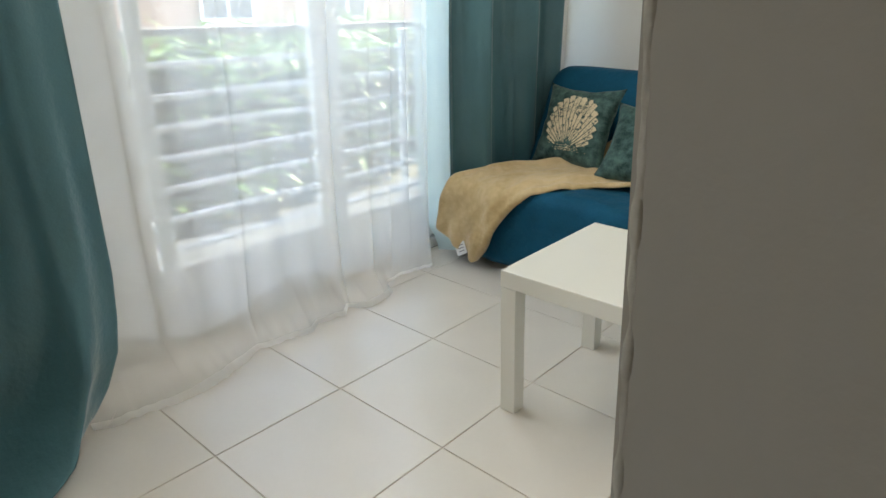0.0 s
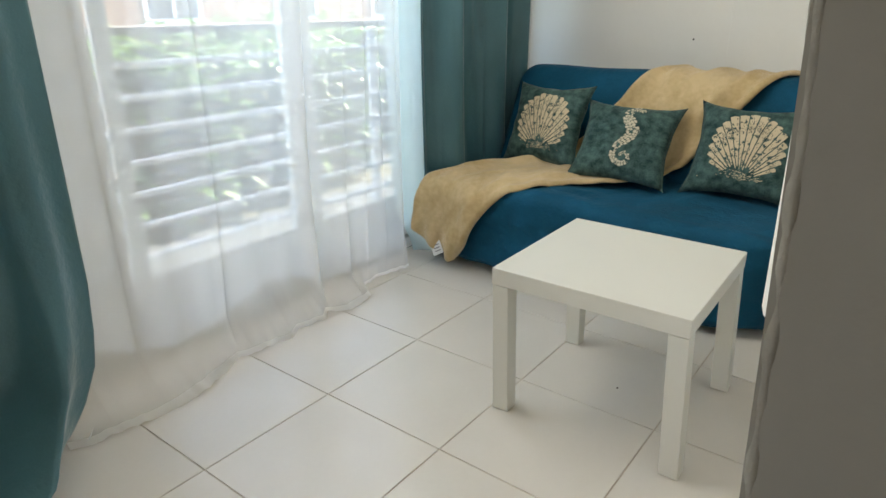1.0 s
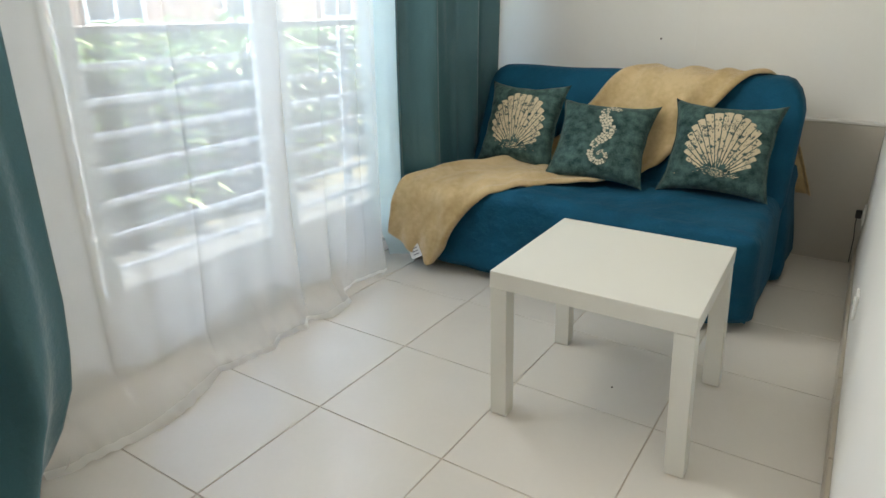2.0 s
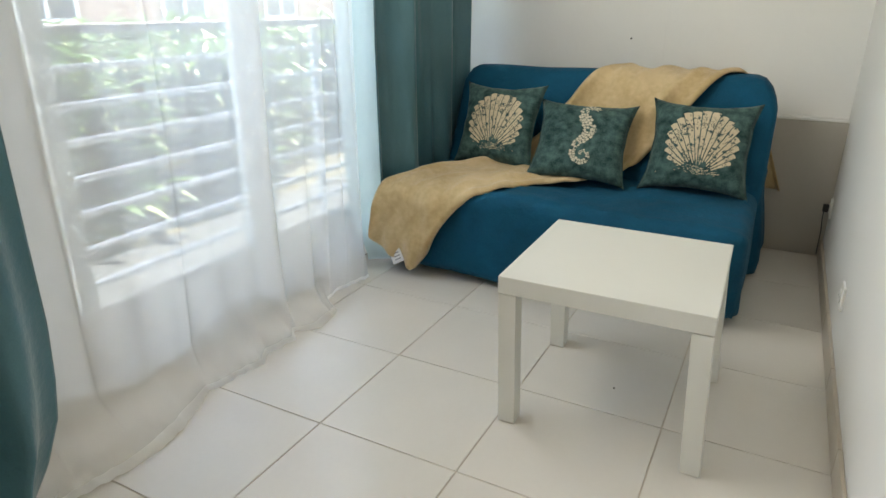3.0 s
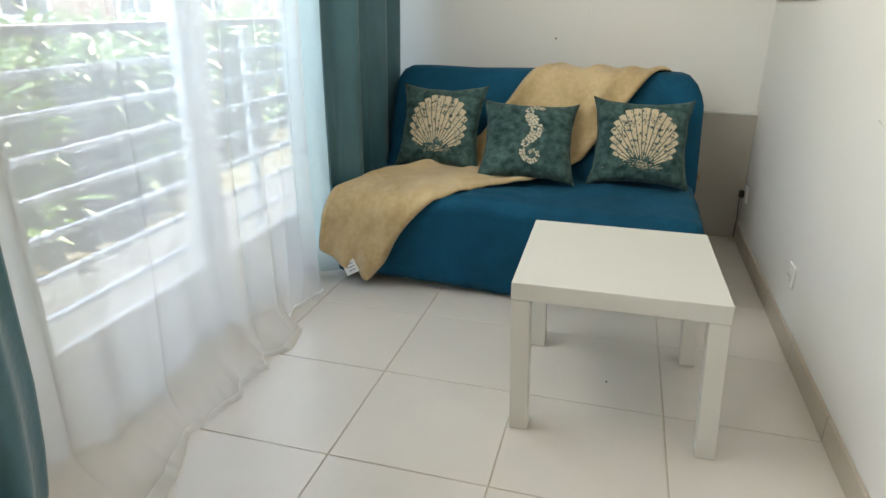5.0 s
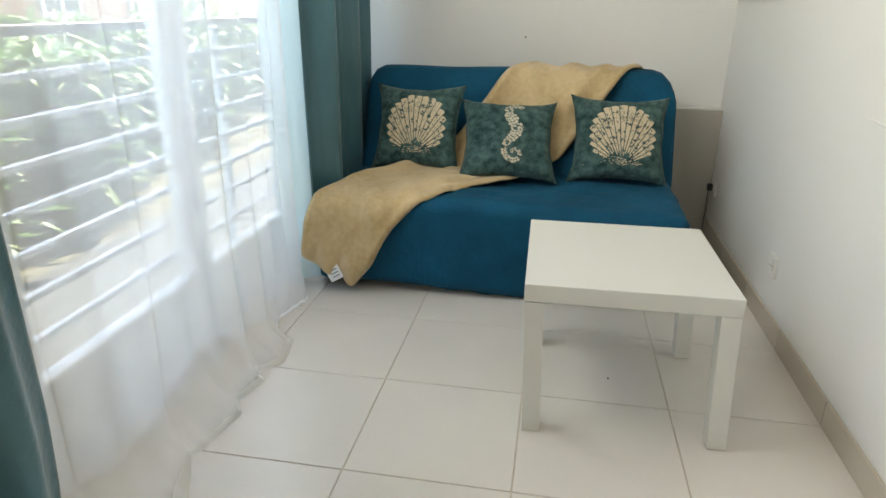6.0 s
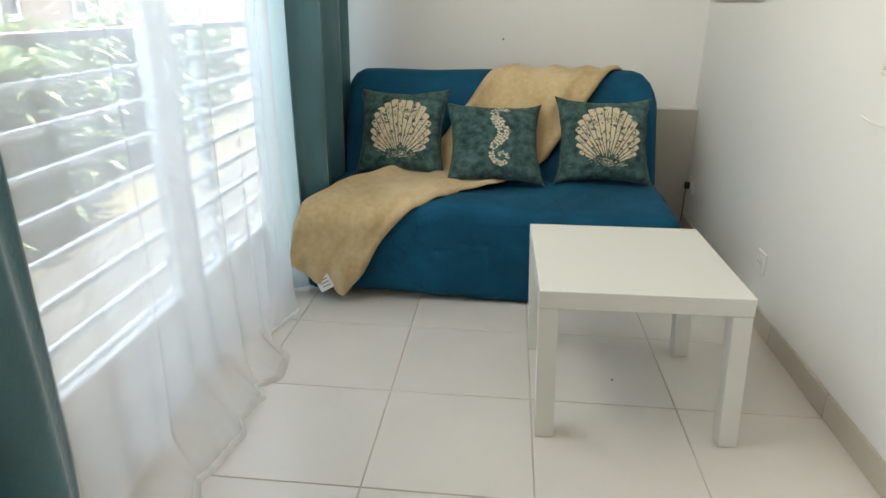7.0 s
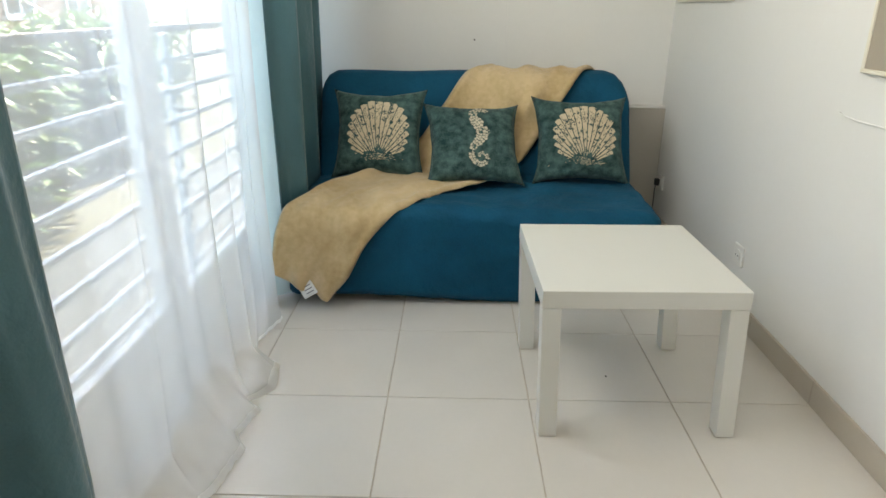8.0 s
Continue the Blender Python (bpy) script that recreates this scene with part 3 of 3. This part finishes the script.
def shell_wear(twist):
    """Ragged dark flecks in a band across the ribs, where the print never took."""
    rnd = random.Random(70 + twist)
    bm = bmesh.new()
    for k in range(420):
        a = radians(rnd.choice((rnd.gauss(128, 12), rnd.gauss(104, 8), rnd.gauss(45, 12), rnd.gauss(80, 6))))
        if not 0.46 < a < 2.68:
            continue
        share = rnd.gauss(0.80, 0.055) if rnd.random() < 0.85 else rnd.uniform(0.36, 0.5)
        r = shell_reach(a) * min(share, 0.93)
        ln, wd = rnd.uniform(0.006, 0.030), rnd.uniform(0.003, 0.010)
        ring = []
        for i in range(7):
            b = i * math.tau / 7
            q = rnd.uniform(0.5, 1.2)
            ring.append(bm.verts.new(shell_point(a + q * wd * math.sin(b) / r, r + q * ln * math.cos(b), twist, 0.0022)))
        bm.faces.new(ring)
    return bm


CURL = [(0.20, 0.64), (0.06, 0.74), (-0.07, 0.64), (-0.09, 0.46), (0.02, 0.30), (0.09, 0.10), (0.03, -0.10), (-0.10, -0.26), (-0.17, -0.44),
        (-0.13, -0.62), (0.0, -0.71), (0.12, -0.64), (0.14, -0.52), (0.05, -0.44), (-0.02, -0.50), (0.02, -0.56)]
CURL_W = [0.07, 0.13, 0.14, 0.17, 0.22, 0.23, 0.19, 0.13, 0.11, 0.10, 0.09, 0.08, 0.07, 0.06, 0.05, 0.03]


def curl_strips(twist):
    """A plain tapering S-shaped motif made of short knobbly cells."""
    rnd = random.Random(9)
    bm = bmesh.new()
    pts = [(x, y, 0) for x, y in CURL]
    bands = 40

    def at(t, e):
        c, d = smooth_line(pts, t), smooth_line(pts, min(1, t + 0.004)) - smooth_line(pts, max(0, t - 0.004))
        d.normalize()
        i = min(int(t * (len(CURL_W) - 1)), len(CURL_W) - 2)
        f = t * (len(CURL_W) - 1) - i
        w = (CURL_W[i] * (1 - f) + CURL_W[i + 1] * f) * 0.62 * e
        return pad(0.08 + 1.15 * c.x - d.y * w, 0.04 + 1.08 * c.y + d.x * w, 1, 0.0016, twist)

    for k in range(bands):
        wide = 1.0 + 0.16 * (k % 2)
        cells = 4 if k < bands * 0.5 else 2
        for c in range(cells):
            if rnd.random() < 0.06:
                continue
            lo, hi = -1 + 2 * (c + 0.07) / cells, -1 + 2 * (c + 0.93) / cells
            shift = 0.25 * (c % 2)
            t0, t1 = (k + shift + 0.02) / (bands + 1), (k + shift + rnd.uniform(0.78, 0.96)) / (bands + 1)
            tm, out = (t0 + t1) / 2, 0.05
            bm.faces.new([bm.verts.new(at(t, e * wide)) for t, e in ((t0, lo + out), (t0, hi - out), (tm, hi + out), (t1, hi - out), (t1, lo + out), (tm, lo - out))])
    return bm


def cushion(tl, tr, bl, br, motif, label, twist):
    tl, tr, bl, br = (Vector(p) for p in (tl, tr, bl, br))
    right = ((tr - tl) + (br - bl)).normalized()
    up = ((tl - bl) + (tr - br))
    up = (up - up.dot(right) * right).normalized()
    out = right.cross(up)
    c = (tl + tr + bl + br) / 4 - Vector((0, 0, 0.010))
    ob = thing("cushion", label, "cushion", "cushions on the sofa")
    ob.matrix_world = Matrix((right, up, out)).transposed().to_4x4()
    ob.location = c
    bm = sheet(30, 30, lambda a, b: pad(2 * a - 1, 2 * b - 1, 1, 0.0, twist))
    sheet(30, 30, lambda a, b: pad(2 * a - 1, 2 * b - 1, -1, 0.0, twist), bm)
    bmesh.ops.remove_doubles(bm, verts=bm.verts, dist=0.0008)
    part("cover", bm, CUSHION, ob, smooth=True)
    if motif == "shell":
        part("shell_print", shell_strips(twist), PRINT, ob, "cream printed scallop motif", True)
        tagged(part("print_wear", shell_wear(twist), WORN, ob, smooth=True), "dark worn flecks of the print", kind="stuff")
    else:
        part("curl_print", curl_strips(twist), CURL_PRINT, ob, "cream printed curl motif", True)
    for sign in (-1, 1):      # piping along two seams
        part("seam", tube([pad(sign, -1 + 2 * k / 20, 1, 0.0, twist) for k in range(21)], 0.0025, 6), CUSHION, ob)


cushion((1.690, 0.345, 0.770), (1.640, -0.055, 0.785), (1.545, 0.340, 0.425), (1.50, -0.050, 0.430), "shell", "dark green cushion with a cream scallop shell print", 0)
cushion((1.608, -0.086, 0.718), (1.664, -0.482, 0.706), (1.377, -0.069, 0.452), (1.420, -0.461, 0.440), "curl", "dark green cushion with a cream curl print, tilted forward", 1)
cushion((1.650, -0.536, 0.750), (1.690, -0.946, 0.745), (1.500, -0.545, 0.430), (1.485, -0.958, 0.430), "shell", "dark green cushion with a large cream scallop print", 2)

# ---- coffee table ----
table = thing("side_table", "square white lacquered side table on four block legs", "table", at=(0.526, -0.693, 0.0))
table.rotation_euler.z = radians(1.1)
T = 0.271
part("tabletop", box((-T, -T, 0.40), (T, T, 0.45), 0.0025, 2), LACQUER, table)
for sx in (-1, 1):
    for sy in (-1, 1):
        x, y = sx * (T - 0.0265), sy * (T - 0.0265)
        leg = part("leg", box((x - 0.025, y - 0.025, 0.002), (x + 0.025, y + 0.025, 0.3985), 0.002, 2), LACQUER, table)
        for v in leg.data.vertices:      # slightly racked
            v.co.y += (0.058 if sy < 0 else 0.034) * (v.co.z - 0.40)
        part("glide", box((x - 0.018, y - (0.041 if sy < 0 else 0.031), 0.0), (x + 0.018, y - (0.005 if sy < 0 else -0.005), 0.0025)), PLASTIC, leg)


# ---- curtains ----
def step(points, t):
    """A line through (t, value) pairs, eased between them."""
    if t <= points[0][0]:
        return points[0][1]
    for (a, va), (b, vb) in zip(points, points[1:]):
        if t <= b:
            f = (t - a) / (b - a)
            return va + (vb - va) * f
    return points[-1][1]


LEFT_EDGE = [(0.0, -0.690), (0.05, -0.600), (0.12, -0.550), (0.22, -0.505), (0.32, -0.490), (0.45, -0.480), (2.4, -0.475)]


def teal_left(u, v):
    """u from the free edge to the wall side, v from the hem up."""
    z = 0.006 + 2.37 * v ** 1.3
    x = step(LEFT_EDGE, z) - u * 0.85
    low = math.exp(-(z / 0.35) ** 2)
    amp = 0.058 + 0.030 * low
    y = 0.345 + 0.03 * low * u - amp * math.sin(u * 15 + 0.25 * math.sin(z * 1.6)) * min(1, u * 7) + wob(x * 2, z * 0.9, 0, 3, 0.018) * min(1, u * 8) - 0.007 * math.sin(u * 49 + 2.5 * math.sin(z * 2.1)) * min(1, u * 12) - 0.020 * math.exp(-((u - 0.13 - 0.05 * math.sin(z * 1.3)) / 0.022) ** 2)
    y += 0.012 * math.sin(z * 5 + u * 30) * math.exp(-((z - 0.3) / 0.25) ** 2) * min(1, u * 8)
    y -= 0.16 * math.exp(-(z / 0.09) ** 2) * min(1, u * 5)
    return Vector((x, y, z))


def teal_right(u, v):
    """The leading edge turns back towards the glass, then the folds run on beside the sofa."""
    z = 0.015 + 2.355 * v
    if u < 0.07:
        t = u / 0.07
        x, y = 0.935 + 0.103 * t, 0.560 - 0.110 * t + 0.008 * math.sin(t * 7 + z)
    else:
        t = (u - 0.07) / 0.93
        w = t * 22 + 0.5 * math.sin(z * 1.1) + 1.3 * math.sin(t * 7) - 1.2
        amp = 0.070 * min(1, 0.15 + t * 5)
        x = 1.038 + t * 1.017 + 0.014 * (math.cos(w) - math.cos(-1.2 + 0.5 * math.sin(z * 1.1)))
        y = 0.4555 + 0.085 * t + amp * (math.sin(w) + 0.93 * (1 - min(1, t * 5))) * 0.9 + 0.022 * math.sin(2 * w + 0.6) * min(1, t * 4) - 0.018 * (1 - abs(math.sin(1.5 * w + 0.8))) ** 3 * min(1, t * 4) + 0.005 * math.sin(5 * w + 3 * z) * min(1, t * 6)
    low = math.exp(-(z / 0.20) ** 2)
    x += 0.15 * low * (1 - u) + 0.03 * math.exp(-((z - 0.45) / 0.3) ** 2) * (u < 0.4) * (0.4 - u)
    y = min(y, 0.615)
    return Vector((x, y, z))


# where the too long hem lies on the tiles: (x, y)
HEM = [(-0.62, 0.355), (-0.56, 0.326), (-0.445, 0.304), (-0.318, 0.295), (-0.22, 0.302), (-0.10, 0.360), (-0.03, 0.403), (0.01, 0.375), (0.17, 0.360), (0.23, 0.400),
       (0.335, 0.364), (0.385, 0.414), (0.46, 0.350), (0.595, 0.374), (0.65, 0.47), (0.76, 0.50), (0.90, 0.455), (0.97, 0.445)]
# gathered folds of the voile: (x, half width, depth)
PLEATS = ((-0.50, 0.03, 0.02), (-0.30, 0.05, 0.012), (-0.005, 0.018, 0.014), (0.43, 0.040, 0.034), (0.60, 0.035, 0.030), (0.70, 0.03, 0.022), (0.80, 0.03, 0.030), (0.90, 0.030, 0.030))


def voile(u, v):
    """u along the rod, v from the hem up; each fold turns back under itself."""
    z = 0.003 + 2.37 * v ** 1.5
    x = -0.61 + 1.545 * u
    y = 0.478 + wob(x * 1.5, z * 0.5, 1, 2, 0.02) + 0.006 * math.sin(x * 40 + 2 * math.sin(z * 1.2))
    for c, w, d in PLEATS:
        c += 0.022 * math.sin(z * 1.7 + c * 9) - 0.02
        t = (x - c) / w
        if abs(t) < 3.5:
            g = math.exp(-t * t)
            y -= d * g * (0.7 + 0.3 * math.sin(z * 2 + c * 5))
            x -= 1.08 * w * t * g * min(1, 0.35 + d * 20)
    trail = max(0.0, 1 - z / (0.15 + 0.05 * math.sin(x * 9)))
    k = trail ** 1.35
    y = y * (1 - k) + (step(HEM, x) + 0.0015 * math.sin(x * 70)) * k
    z += max(0, 0.008 * math.sin(x * 23) + 0.003 * math.sin(x * 131)) * trail ** 4
    return Vector((x, y, z))


def curtain(name, label, f, material, nu, nv, thick=0.0, hem=None):
    ob = thing(name, label, "curtain", "curtains at the glazed door")
    c = part("cloth", sheet(nu, nv, f), material, ob, smooth=True)
    if thick:
        s = c.modifiers.new("thickness", "SOLIDIFY")
        s.thickness = thick
    return ob


curtain("curtain", "teal satin curtain hanging in deep folds to the floor", teal_left, TEAL, 120, 90, 0.002)
gathered = curtain("curtain", "teal satin curtain gathered beside the sofa", lambda u, v: teal_right(0.07 + 0.93 * u, v), TEAL, 220, 60, 0.002)
# same cloth, drawn paler where daylight comes through it
part("pale_edge", sheet(20, 60, lambda u, v: teal_right(0.0699 * u, v)), BACKLIT_EDGE, gathered, "leading edge of the teal curtain, coloured pale for light from behind", smooth=True)
sheer = curtain("sheer_curtain", "white sheer voile curtain with its hem trailing on the tiles", voile, VOILE, 260, 120)
part("hem", sheet(260, 1, lambda u, v: voile(u, 0.036 * v) + Vector((0, -0.002, 0.001))), VOILE_HEM, sheer, smooth=True)



LOOP = [(-0.575, 0.345, 0), (-0.545, 0.385, 0), (-0.505, 0.440, 0), (-0.455, 0.433, 0), (-0.412, 0.467, 0), (-0.421, 0.520, 0), (-0.477, 0.550, 0), (-0.54, 0.53, 0)]


def loop_fold(u, v):
    """The corner of the hem, turned over on itself on the tiles."""
    c = smooth_line(LOOP, u)
    return Vector((c.x + 0.012 * v, c.y - 0.02 * v, 0.004 + 0.040 * v * (0.6 + 0.4 * math.sin(2.6 * u)) + 0.003 * math.sin(9 * u)))


part("hem_fold", sheet(44, 6, loop_fold), VOILE_HEM, sheer, smooth=True)

# ---- on the walls ----


def socket(x, z, label, plugged=False):
    s = thing("wall_socket", label, "socket", at=(x, Y_RIGHT, z))
    part("plate", box((-0.040, 0.0, -0.040), (0.040, 0.009, 0.040), 0.004, 3), PLASTIC, s)
    bm = bmesh.new()
    bmesh.ops.create_cone(bm, cap_ends=True, segments=32, radius1=0.024, radius2=0.022, depth=0.004, matrix=pose(0, 0.011, 0, 90, 0, 0))
    part("insert", bm, PLASTIC, s)
    if plugged:
        bm = box((-0.013, 0.013, -0.018), (0.013, 0.038, 0.018), 0.005, 3)
        part("plug", bm, BLACK, s, "black plug")
        part("cable", tube([(0, 0.03, -0.017), (0.01, 0.03, -0.05), (0.03, 0.022, -0.12), (0.05, 0.02, -0.24)], 0.002, 8), BLACK, s, "black cable", True)
    else:
        for dx in (-0.0095, 0.0095):
            part("hole", box((dx - 0.0025, 0.0125, -0.0025), (dx + 0.0025, 0.0136, 0.0025)), BLACK, s)


socket(1.068, 0.244, "white square wall socket above the skirting")
socket(2.09, 0.262, "white wall socket with a black plug", True)


def picture(x0, x1, z0, z1, material, label):
    p = thing("picture", label, "picture", "pictures on the side wall", at=((x0 + x1) / 2, Y_RIGHT, z0))
    w, h = (x1 - x0) / 2, z1 - z0
    part("frame", box((-w, 0.001, 0.0), (w, 0.020, 0.012), 0.002, 1), CREAM_FRAME, p)
    part("frame", box((-w, 0.001, h - 0.012), (w, 0.020, h), 0.002, 1), CREAM_FRAME, p)
    for s in (-1, 1):
        part("frame", box((s * w - 0.006 - s * 0.006, 0.001, 0.012), (s * w + 0.006 - s * 0.006, 0.020, h - 0.012), 0.002, 1), CREAM_FRAME, p)
    part("canvas", box((-w + 0.012, 0.001, 0.012), (w - 0.012, 0.016, h - 0.012)), material, p)


picture(1.50, 2.15, 1.157, 1.75, CREAM_FRAME, "cream framed picture with a pale surface")
picture(-0.05, 0.548, 0.972, 1.60, CANVAS, "picture with a plain taupe surface")
cable = thing("wall_cable", "thin white cable fixed along the side wall", "cable", at=(0.3, Y_RIGHT, 0.845))
part("lead", tube([(0.325, 0.003, 0.010), (0.29, 0.003, 0.003), (0.24, 0.003, 0.0), (0.1, 0.003, 0.002), (-0.1, 0.003, 0.0), (-0.28, 0.003, -0.003)], 0.003, 8), WHITE_WALL, cable, smooth=True)
pin = thing("wall_pin", "small dark nail in the white wall", "nail", at=(X_BACK, -0.287, 0.966))
part("head", tube([(0.004, 0, 0), (-0.006, 0, 0)], 0.0045, 10), PIN, pin)
speck = thing("floor_speck", "tiny dark crumb on the tiles", "crumb", at=(0.573, -0.70, 0.0))
bm = bmesh.new()
bmesh.ops.create_icosphere(bm, subdivisions=1, radius=0.004, matrix=Matrix.Diagonal((1.4, 0.8, 0.5, 1)) @ Matrix.Translation((0, 0, 0.003)))
part("grain", bm, SPECK, speck)

# ---- floor tiles ----
GAP = 0.0017
shared = {}
for i in range(-8, 6):
    for j in range(-8, 2):
        x0, x1 = i * TP + GAP, (i + 1) * TP - GAP
        y0, y1 = j * TP + GAP, (j + 1) * TP - GAP
        x0, x1 = max(x0, -3.2), min(x1, 2.177)
        y0, y1 = max(y0, -3.2), min(y1, Y_WIN)
        if x0 > -0.72 and y1 < Y_RIGHT or x1 <= x0 or y1 <= y0:
            continue
        key = (round(x1 - x0, 3), round(y1 - y0, 3))
        if key not in shared:
            bm = box((0, 0, -0.009), (x1 - x0, y1 - y0, 0.0), 0.0012, 1)
            me = bpy.data.meshes.new("tile")
            bmesh.ops.recalc_face_normals(bm, faces=bm.faces)
            bm.to_mesh(me)
            bm.free()
            me.materials.append(TILE)
            shared[key] = me
        t = new("tile", shared[key])
        t.parent = floor
        t.location = (x0, y0, 0.0)
